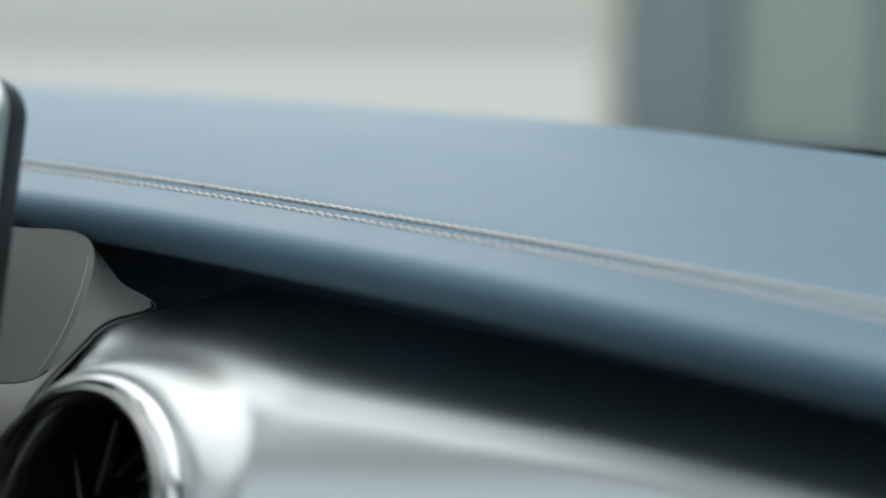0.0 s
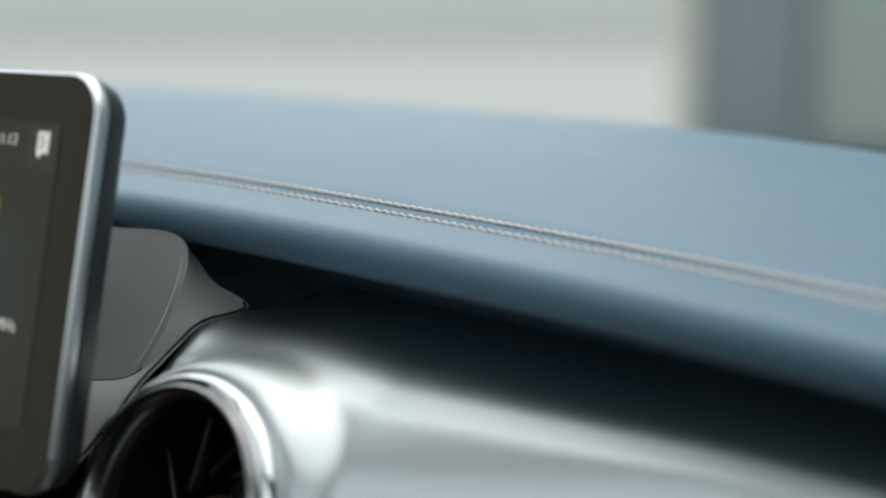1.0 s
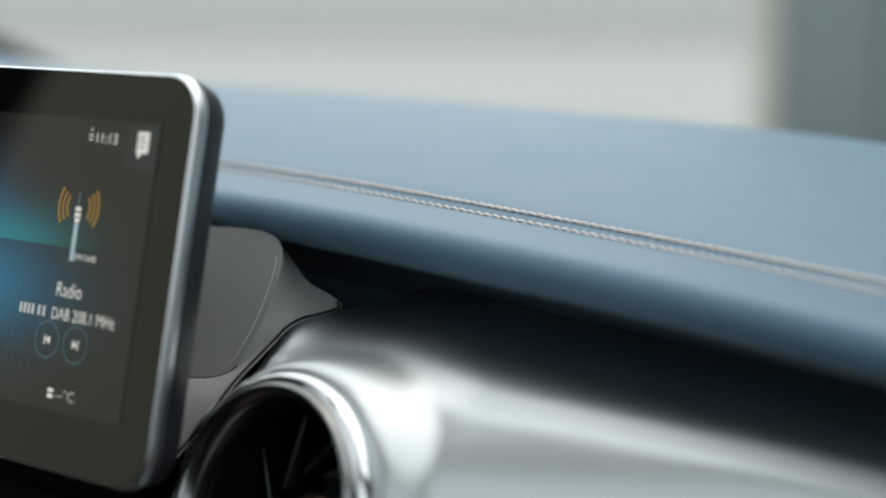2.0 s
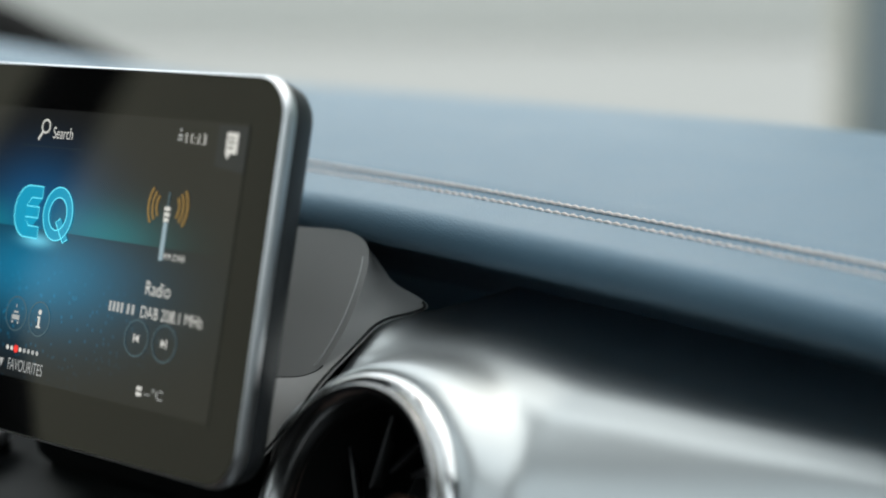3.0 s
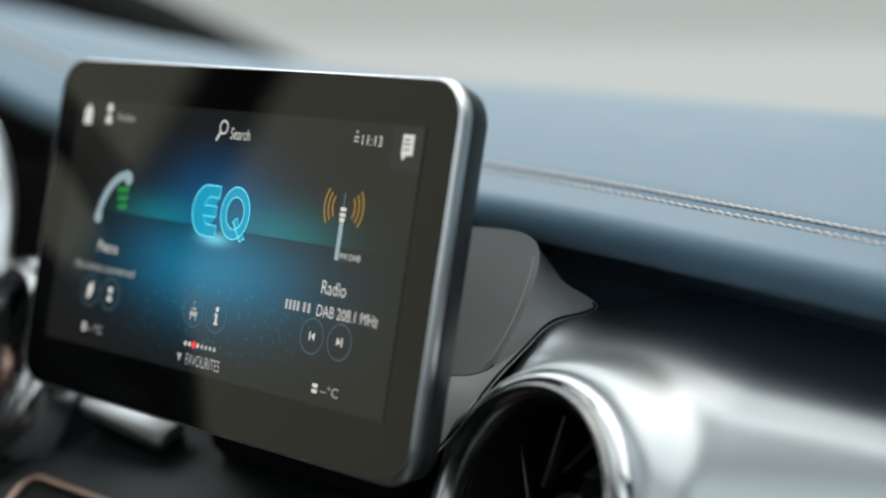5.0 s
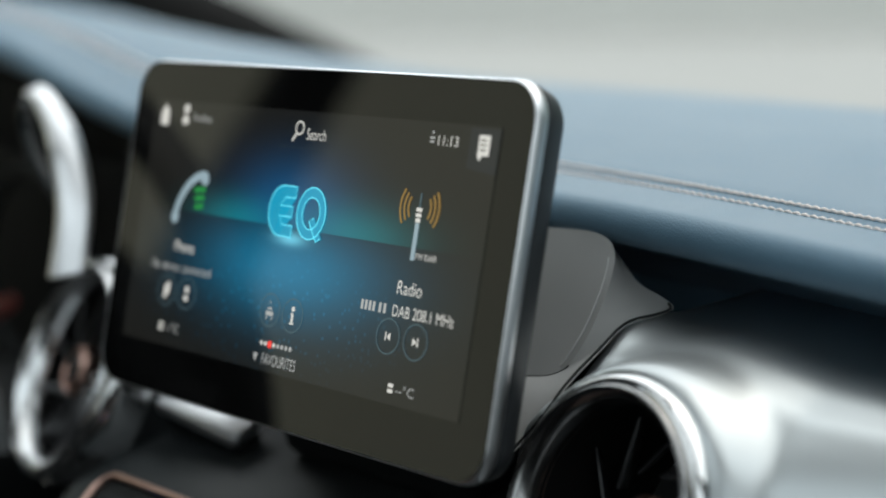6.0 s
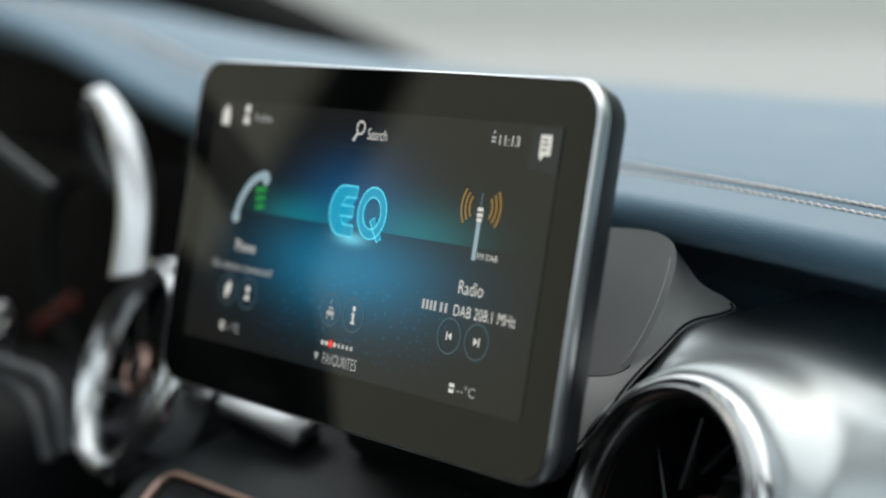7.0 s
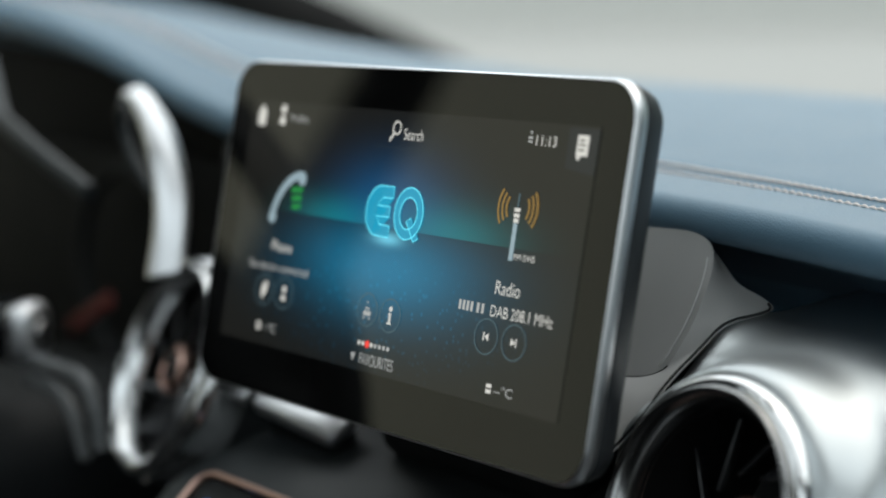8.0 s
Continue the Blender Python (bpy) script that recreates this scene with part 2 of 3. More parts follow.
def dash_rows(which):
    rows = []
    for x, zs, zb, drop in zip(XS, smoothed(XS, SEAM_Z), smoothed(XS, BACK_Z), smoothed(XS, BROW)):
        y = seam_y(x)
        if which == "upper":
            pts = [(0.0004, zs - 0.0022), (0.0008, zs - 0.0006), (0.0022, zs + 0.0003)]
            for k in range(1, 13):
                u = k / 12
                pts.append((0.0022 + 0.204 * u, zs + 0.0003 + (zb - zs) * u + 0.0050 * math.sin(math.pi * u)))
            pts += [(0.216, zb - 0.0025), (0.226, zb - 0.010), (0.232, zb - 0.03)]
        else:
            pts = [(-0.0004, zs - 0.0022), (-0.0008, zs - 0.0006), (-0.0022, zs + 0.0001)]
            for u in (0.25, 0.5, 0.75):
                pts.append((-0.0022 - 0.030 * u, zs - drop * 0.60 * u ** 1.5))
            r = 0.0075
            for a in range(0, 181, 15):
                pts.append((-0.034 - r * math.sin(radians(a)), zs - drop * 0.62 - r + r * math.cos(radians(a))))
            zn = zs - drop * 0.62 - 2 * r
            pts += [(-0.026, zn - 0.0008), (-0.018, zn - 0.0030), (-0.008, zn - 0.0065), (0.002, zn - 0.0110), (0.010, zn - 0.0160)]
            if which == "cavity":
                pts = [(0.0095, zn - 0.0156), (0.018, zn - 0.020), (0.024, zn - 0.024), (0.026, zn - 0.030), (0.026, zn - 0.30)]
        rows.append([(x, y + dy, z) for dy, z in pts])
    return rows


dashboard = thing("dashboard", "blue leather dashboard pad with pale double stitching", "dashboard")
upper_pad = part("upper_pad", grid(dash_rows("upper")), BLUE, dashboard)
front_pad = part("front_pad", grid(dash_rows("front")), BLUE, dashboard)
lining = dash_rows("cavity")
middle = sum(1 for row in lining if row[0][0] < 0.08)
# the driver's half is coloured black in place of the deep shade under the pad
part("under_panel", grid(lining[:middle + 1]), BLACK, dashboard, "pad lining coloured black to stand for shade")
part("under_panel", grid(lining[middle:]), BLUE, dashboard, "blue leather lining in deep shade")
seam_fold = part("seam_fold", grid([[(x, seam_y(x) + dy, z - 0.0024) for dy in (-0.003, 0.003)] for x, z in zip(XS, smoothed(XS, SEAM_Z))]), BLUE, dashboard)

seal_x = [0.20 + 0.02 * i for i in range(31)]
part("windscreen_seal", tube([(x, seam_y(x) + 0.229, z - 0.0075 + 0.030 * min(0.30, max(0.0, x - 0.22))) for x, z in zip(seal_x, smoothed(seal_x, BACK_Z))], 0.0028, 8), BLACK, dashboard, "black rubber seal behind the pad")

# silver trim below the pad, on the passenger's side
TX = [0.150 + i * 0.012 for i in range(54)]
trim_profile = [(0.03, -0.0300), (0.015, -0.0312), (-0.01, -0.0332), (-0.03, -0.0348), (-0.045, -0.0370), (-0.055, -0.0398), (-0.063, -0.0432), (-0.070, -0.0460), (-0.077, -0.0510), (-0.083, -0.0560), (-0.088, -0.0610), (-0.0925, -0.0670), (-0.097, -0.0750), (-0.101, -0.0860), (-0.1045, -0.1000), (-0.107, -0.12), (-0.108, -0.18)]
TRIM_START = [0.246, 0.246, 0.246, 0.245, 0.2355, 0.2400, 0.2434, 0.2465, 0.2480, 0.2460, 0.2450, 0.2448, 0.2448, 0.2448, 0.2448, 0.2448, 0.2448]
VENT_AT = pose(0.2825, 0.0, -0.1131, -18.7, 0, -6)      # the passenger side vent


def trim_point(x, zs, dy, dz):
    """A point of the trim: its front sweeps back towards the door, and a well is sunk for the vent."""
    u = min(1, max(0, (x - 0.31) / 0.15))
    back = 0.036 * u * u * (3 - 2 * u) * min(1, max(0, (-0.01 - dy) / 0.08))
    p = Vector((x, seam_y(x) + dy + back, zs + dz + 0.008 * max(0, x - 0.33)))
    q = VENT_AT.inverted() @ p
    if q.y > 0.0045:                # a tube-like body behind the ring melts into the panel
        wide = 0.0415 + 0.22 * q.y
        top = math.sqrt(max(1e-6, wide * wide - q.x * q.x)) if abs(q.x) < wide else 0.0
        h = max(0.0, 0.026 - abs(top - q.z)) / 0.026
        lifted = max(top, q.z) + 0.0065 * h * h
        fade = min(1, max(0, (dy + 0.112) / 0.05))
        q.z += (lifted - q.z) * fade * fade * (3 - 2 * fade)
    r = math.hypot(q.x, q.z)
    if r < 0.055:
        if q.y > 0.0045:            # a narrow collar meets the ring
            k = min(1, max(0, (0.055 - r) / 0.011)) * min(1, max(0, (0.045 - q.y) / 0.02))
            q.y += (0.0045 - q.y) * k * k * (3 - 2 * k)
        if r < 0.0405:
            q.y = 0.050
    return tuple(VENT_AT @ q)


trim_rows = []
fine = [(0.5 * (a[0] + c[0]), 0.5 * (a[1] + c[1]), 0.5 * (m + n)) for a, c, m, n in zip(trim_profile, trim_profile[1:], TRIM_START, TRIM_START[1:])]
lines = [v for pair in zip([(a, c, m) for (a, c), m in zip(trim_profile, TRIM_START)], fine + [None]) for v in pair if v]
for dy, dz, x0 in lines:
    line = [x0 + (0.80 - x0) * (k / 140) ** 1.6 for k in range(141)]
    row = [trim_point(x, zs, dy, dz) for x, zs in zip(line, smoothed(line, SEAM_Z))]
    ax, ay, az = row[0]
    trim_rows.append([(ax - 0.009, ay + 0.001, az - 0.0060), (ax - 0.004, ay + 0.0005, az - 0.0016), (ax - 0.0012, ay, az - 0.0004)] + row)
trim_panel = part("trim_panel", grid(trim_rows), SILVER, dashboard, "glossy silver trim panel", angle=80)

# charcoal lower fascia and console below the display
fascia = part("lower_fascia", grid([[(x, y, z) for y, z in ((0.12, -0.088), (0.09, -0.105), (0.06, -0.118), (0.04, -0.130), (0.020, -0.139),
              (0.0, -0.147), (-0.020, -0.156), (-0.045, -0.178), (-0.055, -0.21), (-0.06, -0.30), (-0.06, -0.42))] for x in [0.01 + 0.02 * i for i in range(17)]]), CONSOLE, dashboard,
              "charcoal centre fascia", angle=60)
part("passenger_fascia", box(0.42, 0.10, 0.20, (0.57, 0.02, -0.31), 0.02), DARK, dashboard)
part("driver_fascia", box(0.62, 0.12, 0.26, (-0.46, 0.12, -0.33), 0.02), DARK, dashboard)

# ---- hood behind the display ----
MID = 0.1460
pod = thing("display_hood", "grey leather hood behind the display with a stitched panel", "dashboard hood")


def mirror(pts):
    return [(2 * MID - x, y, z) for x, y, z in reversed(pts)]


edge_a = [(0.1876, 0.0740, -0.0428), (0.2019, 0.0740, -0.0420), (0.2108, 0.0735, -0.0420), (0.2187, 0.0725, -0.0437), (0.2229, 0.0710, -0.0467), (0.2251, 0.0685, -0.0520),
          (0.2266, 0.0640, -0.0590), (0.2271, 0.0590, -0.0669), (0.2268, 0.0550, -0.0731), (0.2255, 0.0510, -0.0793), (0.2240, 0.0485, -0.0835), (0.2210, 0.0470, -0.0863),
          (0.2143, 0.0460, -0.0888), (0.2031, 0.0460, -0.0903), (0.1916, 0.0460, -0.0919)]
edge_b = [(0.1647, 0.0950, -0.0486), (0.1797, 0.0950, -0.0478), (0.1916, 0.0920, -0.0473), (0.2044, 0.0870, -0.0483), (0.2133, 0.0820, -0.0499), (0.2195, 0.0810, -0.0547),
          (0.2259, 0.0800, -0.0596), (0.2345, 0.0830, -0.0632), (0.2434, 0.0800, -0.0656), (0.2425, 0.0740, -0.0670), (0.2390, 0.0610, -0.0682), (0.2438, 0.0450, -0.0742),
          (0.2457, 0.0270, -0.0831), (0.2449, 0.0180, -0.0926), (0.2330, 0.0120, -0.1080)]


def lofted(a, b, n=6, bulge=0.0):
    rows = []
    for k in range(n + 1):
        u = k / n
        rows.append([tuple(p[i] + (q[i] - p[i]) * u + (bulge * math.sin(math.pi * u) if i == 2 else 0) for i in range(3)) for p, q in zip(a, b)])
    return rows


def dense(pts, times=3):
    """A rounder line through the points."""
    for _ in range(times):
        out = [pts[0]]
        for a, b in zip(pts, pts[1:]):
            out += [tuple(0.75 * p + 0.25 * q for p, q in zip(a, b)), tuple(0.25 * p + 0.75 * q for p, q in zip(a, b))]
        pts = out + [pts[-1]]
    return pts


da, db = dense(edge_a, 2), dense(edge_b, 2)
full = da + mirror(da)
panel = bmesh.new()
panel.faces.new([panel.verts.new(p) for p in full])
bmesh.ops.triangulate(panel, faces=panel.faces[:])
part("panel", panel, GREY, pod)
part("flank", grid(lofted(da, db, 8, -0.0016)), GREY, pod)
part("flank", grid(lofted(mirror(da), mirror(db), 8, -0.0016)), GREY, pod)
part("panel_seam", tube([(x + 0.0002, y - 0.0001, z) for x, y, z in da[42:]], 0.00026, 6), DARK, pod, "dark sewn joint")
part("stitch_ridge", tube([(x - 0.0028, y - 0.0002, z + 0.0004) for x, y, z in da[20:44]], 0.00035, 6), GREYTHREAD, pod, "grey thread ridge")
part("edge_joint", tube([(x, y - 0.0016, z + 0.0004) for x, y, z in db[32:]], 0.0005, 6), DARK, pod, "dark gap along the silver trim")
part("stem", box(0.11, 0.06, 0.05, (MID, 0.050, -0.112), 0.012), DARK, pod)


# ---- the display ----
def display():
    d = thing("display", "free-standing touch display in a silver frame, switched on", "display", m=pose(0, 0, 0, -math.degrees(TILT)))
    x0, x1, z0, z1, r = 0.0345, 0.2572, -0.1093, 0.0145, 0.0125

    def ring(off, y):
        return [(x, y, z) for x, z in rounded(x0 - off, x1 + off, z0 - off, z1 + off, r + off)]

    glass = grid([ring(0.0, 0.004), ring(0.0, 0.0003), ring(-0.0003, 0.0)], closed=True, caps=True)
    part("glass", glass, GLASSBLACK, d, "black glass with wide bezels")
    part("rim", grid([ring(-0.0004, 0.0022), ring(0.0001, -0.0001), ring(0.0003, 0.0001), ring(0.0007, 0.0010), ring(0.0010, 0.0024), ring(0.0011, 0.0042), ring(0.0008, 0.0046)], closed=True),
         SATIN, d, "satin silver frame", angle=60)
    part("housing", grid([ring(0.0004, 0.0040), ring(0.0008, 0.0045), ring(0.0009, 0.0060), ring(-0.0008, 0.0125), ring(-0.0024, 0.0145), ring(-0.005, 0.0170), ring(-0.02, 0.020), ring(-0.045, 0.023)], closed=True, caps=True),
         HOUSING, d, "dark grey back shell", angle=50)
    lit = bmesh.new()
    lit.faces.new([lit.verts.new(p) for p in ((SX, -0.0002, -SH), (SW, -0.0002, -SH), (SW, -0.0002, 0), (SX, -0.0002, 0))])
    panel_ob = part("lit_panel", lit, WALLPAPER, d, "dark blue glowing home page", smooth=False)
    part("foot", box(0.10, 0.045, 0.03, (MID, 0.032, -0.090), 0.006), DARK, d)

    Y = -0.0004

    def text(name, body, xl, xr, base, cap, mat):
        cu = bpy.data.curves.new(name, "FONT")
        cu.body = body
        cu.offset = -0.006
        tmp = new(name, cu)
        me = bpy.data.meshes.new_from_object(tmp.evaluated_get(bpy.context.evaluated_depsgraph_get()))
        bpy.data.objects.remove(tmp)
        co = np.array([v.co for v in me.vertices])
        lo, hi = co.min(0), co.max(0)
        tall = 0.69
        for v in me.vertices:
            v.co = (xl + (v.co.x - lo[0]) / (hi[0] - lo[0]) * (xr - xl), Y, base + v.co.y / tall * cap)
        me.materials.append(mat)
        ob = new(name, me)
        ob.parent = panel_ob
        return ob

    def shape(name, outlines, mat, y=Y):
        bm = bmesh.new()
        for o in outlines:
            bm.faces.new([bm.verts.new((x, y, z)) for x, z in o])
        bmesh.ops.triangulate(bm, faces=bm.faces[:])
        return part(name, bm, mat, panel_ob, smooth=False)

    def band(name, pts, w, mat, closed=False, y=Y):
        """A flat line of width w along (x, z) points."""
        pts = [Vector(p) for p in pts]
        n = len(pts)
        bm = bmesh.new()
        pairs = []
        for i, p in enumerate(pts):
            a = pts[i - 1] if (closed or i) else p
            b = pts[(i + 1) % n] if (closed or i + 1 < n) else p
            t = (b - a).normalized()
            k = Vector((-t.y, t.x)) * w / 2
            pairs.append([bm.verts.new((q.x, y, q.y)) for q in (p - k, p + k)])
        for i in range(n if closed else n - 1):
            a, b = pairs[i], pairs[(i + 1) % n]
            bm.faces.new((a[0], a[1], b[1], b[0]))
        return part(name, bm, mat, panel_ob, smooth=False)

    def circle(cx, cz, r, n=40, a0=0, a1=360):
        return [(cx + r * math.cos(radians(a0 + (a1 - a0) * k / n)), cz + r * math.sin(radians(a0 + (a1 - a0) * k / n))) for k in range(n if a1 - a0 == 360 else n + 1)]

    def rect(xa, xb, za, zb):
        return [(xa, za), (xb, za), (xb, zb), (xa, zb)]

    # top row
    shape("home_icon", [[(0.0533, -0.0096), (0.0585, -0.0096), (0.0585, -0.0045), (0.0559, -0.0015), (0.0533, -0.0045)]], WHITE_UI)
    shape("profile_icon", [circle(0.0700, -0.0029, 0.0018, 20), [(0.0679, -0.0086), (0.0721, -0.0086), (0.0715, -0.0059), (0.0700, -0.0050), (0.0685, -0.0059)]], WHITE_UI)
    text("profiles_text", "Profiles", 0.0755, 0.0870, -0.0073, 0.0029, SOFT_UI)
    band("search_ring", circle(0.1416, -0.0060, 0.0022, 28), 0.0006, WHITE_UI, True)
    band("search_grip", [(0.1403, -0.0078), (0.1381, -0.0107)], 0.0009, WHITE_UI)
    text("search_text", "Search", 0.1461, 0.1569, -0.0098, 0.0039, WHITE_UI)
    band("search_rule", [(0.1300, -0.0129), (0.1641, -0.0128)], 0.0003, RULE_UI)
    text("clock_text", "11:13", 0.2149, 0.2245, -0.0074, 0.0033, WHITE_UI)
    shape("status_icon", [rect(0.2110, 0.2132, -0.0067, -0.0061), rect(0.2110, 0.2132, -0.0055, -0.0048), rect(0.2117, 0.2125, -0.0039, -0.0029)], SOFT_UI)
    shape("message_tab", [[(0.2297, -0.0136), (0.2435, -0.0151), (0.2435, -0.0008), (0.2297, -0.0008)]], glowing("tab_pixels", (0.03, 0.035, 0.04), 0.4), -0.0003)
    shape("message_icon", [[(0.2340, -0.0094), (0.2351, -0.0111), (0.2364, -0.0094), (0.2392, -0.0094), (0.2392, -0.0029), (0.2340, -0.0029)]], WHITE_UI)
    shape("message_lines", [rect(0.2351, 0.2377, -0.0048, -0.0043), rect(0.2351, 0.2381, -0.0062, -0.0057), rect(0.2351, 0.2377, -0.0078, -0.0073)], GLASSBLACK, -0.0006)
    # telephone column
    hs = [(0.0717, -0.0448), (0.0725, -0.0402), (0.0755, -0.0341), (0.0805, -0.0290), (0.0866, -0.0265), (0.0897, -0.0272)]
    hs = [tuple(p[:2]) for p in dense([(x, z, 0) for x, z in hs], 2)]
    band("handset", hs, 0.0032, STEEL_UI)
    shape("handset_ends", [circle(0.0725, -0.0434, 0.0024, 20), circle(0.0889, -0.0281, 0.0024, 20)], STEEL_UI, -0.0005)
    for k in range(3):
        shape("call_bar", [[(0.0828 + 0.0008 * k, -0.0315 - 0.0031 * k), (0.0898, -0.0309 - 0.0031 * k), (0.0898, -0.0329 - 0.0031 * k), (0.0828 + 0.0008 * k, -0.0335 - 0.0031 * k)]], GREEN_UI)
    text("phone_text", "Phone", 0.0753, 0.0882, -0.0560, 0.0041, WHITE_UI)
    text("device_text", "No device connected", 0.0619, 0.1009, -0.0634, 0.0033, SOFT_UI)
    for cx, cz in ((0.0740, -0.0709), (0.0874, -0.0708), (0.1399, -0.0700), (0.1531, -0.0703), (0.2046, -0.0700), (0.2183, -0.0701)):
        band("button_ring", circle(cx, cz, 0.0057, 40), 0.0004, FAINT_UI, True)
    shape("pages_icon", [rect(0.0725, 0.0745, -0.0739, -0.0693), rect(0.0738, 0.0759, -0.0721, -0.0678)], WHITE_UI)
    shape("contact_icon", [circle(0.0874, -0.0693, 0.0013, 16), [(0.0858, -0.0734), (0.0889, -0.0735), (0.0883, -0.0714), (0.0864, -0.0714)]], WHITE_UI)
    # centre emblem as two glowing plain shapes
    letter = [(0.1455, -0.0264)] + [(0.1385 + 0.0077 * math.cos(radians(a)), -0.0352 + 0.0088 * math.sin(radians(a))) for a in range(94, 268, 12)]
    letter += [(0.1455, -0.0440), (0.1455, -0.0400), (0.1398, -0.0400), (0.1372, -0.0371), (0.1446, -0.0371), (0.1446, -0.0334), (0.1372, -0.0334), (0.1398, -0.0304), (0.1455, -0.0304)]
    shape("emblem_comb", [letter], CYAN_UI)
    band("emblem_outline", letter, 0.00038, CYAN_EDGE, True, -0.0006)
    oval = [(0.1552 + 0.0064 * math.cos(radians(a)), -0.0348 + 0.0072 * math.sin(radians(a))) for a in range(0, 360, 8)]
    band("emblem_ring", oval, 0.0034, CYAN_UI, True)
    for g in (0.76, 1.24):
        band("emblem_outline", [(0.1552 + (x - 0.1552) * g, -0.0348 + (z + 0.0348) * g) for x, z in oval], 0.00035, CYAN_EDGE, True, -0.0006)
    tail = [(0.1548, -0.0376), (0.1572, -0.0362), (0.1624, -0.0428), (0.1600, -0.0442)]
    shape("emblem_tail", [tail], CYAN_UI, -0.0005)
    band("emblem_outline", [tail[1], tail[0], tail[3], tail[2]], 0.00038, CYAN_EDGE, y=-0.0007)
    # centre buttons
    shape("car_icon", [rect(0.1377, 0.1420, -0.0720, -0.0704), rect(0.1386, 0.1411, -0.0698, -0.0691), rect(0.1379, 0.1387, -0.0733, -0.0724), rect(0.1410, 0.1418, -0.0733, -0.0725),
                       rect(0.1394, 0.1399, -0.0679, -0.0668)], SOFT_UI)
    shape("info_icon", [rect(0.1525, 0.1536, -0.0730, -0.0697), rect(0.1520, 0.1536, -0.0701, -0.0695), rect(0.1518, 0.1543, -0.0733, -0.0728), circle(0.1531, -0.0680, 0.0009, 16)], WHITE_UI)
    for k in range(8):
        red = k == 2
        shape("page_dot", [circle(0.1378 + 0.0024 * k, -0.0817, 0.0013 if red else 0.0008, 16)], RED_UI if red else (WHITE_UI if k < 4 else SOFT_UI))
    shape("fold_arrow", [[(0.1339, -0.0856), (0.1366, -0.0856), (0.1353, -0.0885)]], SOFT_UI)
    text("favourites_text", "FAVOURITES", 0.1393, 0.1588, -0.0889, 0.0039, SOFT_UI)
    # radio column
    band("mast", [(0.2108, -0.0447), (0.2108, -0.0327)], 0.0020, STEEL_UI)
    shape("mast_head", [rect(0.2094, 0.2122, -0.0290, -0.0278), rect(0.2094, 0.2122, -0.0308, -0.0296), rect(0.2096, 0.2120, -0.0325, -0.0312)], WHITE_UI)
    band("mast_tip", [(0.2108, -0.0278), (0.2108, -0.0231)], 0.0007, FAINT_UI)
    for r in (0.0055, 0.0075, 0.0095):
        for a in (0, 180):
            band("wave", circle(0.2108, -0.0278, r, 14, a - 36, a + 36), 0.0009, AMBER_UI)
    text("band_text", "FM DAB", 0.2124, 0.2223, -0.0442, 0.0020, WHITE_UI)
    text("radio_text", "Radio", 0.2059, 0.2179, -0.0560, 0.0044, WHITE_UI)
    shape("station_bar", [rect(x, x + 0.0013, -0.0630, -0.0598) for x in (0.1888, 0.1908, 0.1928, 0.1948, 0.1980, 0.2004)], SOFT_UI)
    text("frequency_text", "DAB 208.1 MHz", 0.2051, 0.2349, -0.0633, 0.0037, WHITE_UI)
    shape("back_icon", [[(0.2059, -0.0714), (0.2059, -0.0687), (0.2041, -0.0700)], rect(0.2032, 0.2038, -0.0714, -0.0687)], WHITE_UI)
    shape("next_icon", [[(0.2169, -0.0714), (0.2188, -0.0701), (0.2169, -0.0687)], rect(0.2191, 0.2197, -0.0715, -0.0687)], WHITE_UI)
    # temperatures
    for x, z in ((0.0725, -0.0848), (0.2083, -0.0864)):
        shape("fan_icon", [rect(x, x + 0.0026, z - 0.0012, z), rect(x, x + 0.0026, z + 0.0006, z + 0.0018)], WHITE_UI)
        text("temperature_text", "--\u00b0C", x + 0.004, x + 0.0130, z - 0.0012, 0.0030, SOFT_UI)
    return d


display()


# ---- round air vents ----
def air_vent(label, m, sunk=0.0, turn=12, inner=SMOKED):
    v = thing("air_vent", label, "air vent", "round vents beside the display", m=m)
    part("outer_ring", lathe([(0.0434, 0.018), (0.0438, 0.008), (0.0437, 0.0045), (0.0431, 0.0024), (0.0420, 0.0010), (0.0406, 0.0002), (0.0397, 0.0004)], 96), CHROME, v, "polished chrome ring", angle=60)
    part("inner_ring", lathe([(0.0397, 0.0006), (0.0394, -0.0010), (0.0386, -0.0016), (0.0374, -0.0010), (0.0356, 0.0010), (0.0342, 0.0040), (0.0336, 0.0085)], 96), inner, v, "inner ring in paler metal to stand for window light" if inner == LIT_CHROME else "smoked chrome inner ring", angle=60)
    part("throat", lathe([(0.0337, 0.007), (0.0330, 0.020 + sunk), (0.030, 0.034 + sunk), (0.002, 0.036 + sunk)], 64), BLACK, v)
    for k in range(10):
        a = radians(36 * k + turn)
        part("vane", box(0.0250, 0.012, 0.0010, (0.0195, 0.014 + sunk, 0), 0.0003, Matrix.Rotation(-a, 4, "Y") @ pose(0, 0, 0, 35)), VANE, v)
    hub = part("hub", lathe([(0.0, 0.004), (0.006, 0.004), (0.0072, 0.006), (0.0076, 0.010), (0.0076, 0.034)], 40), BLACKGLOSS, v)
    hub.matrix_local = pose(0, sunk, 0)
    part("hub_ring", lathe([(0.0066, 0.0052), (0.0076, 0.0034), (0.0094, 0.0048), (0.0096, 0.010)], 40), COPPER, hub, "copper hub ring")
    return v


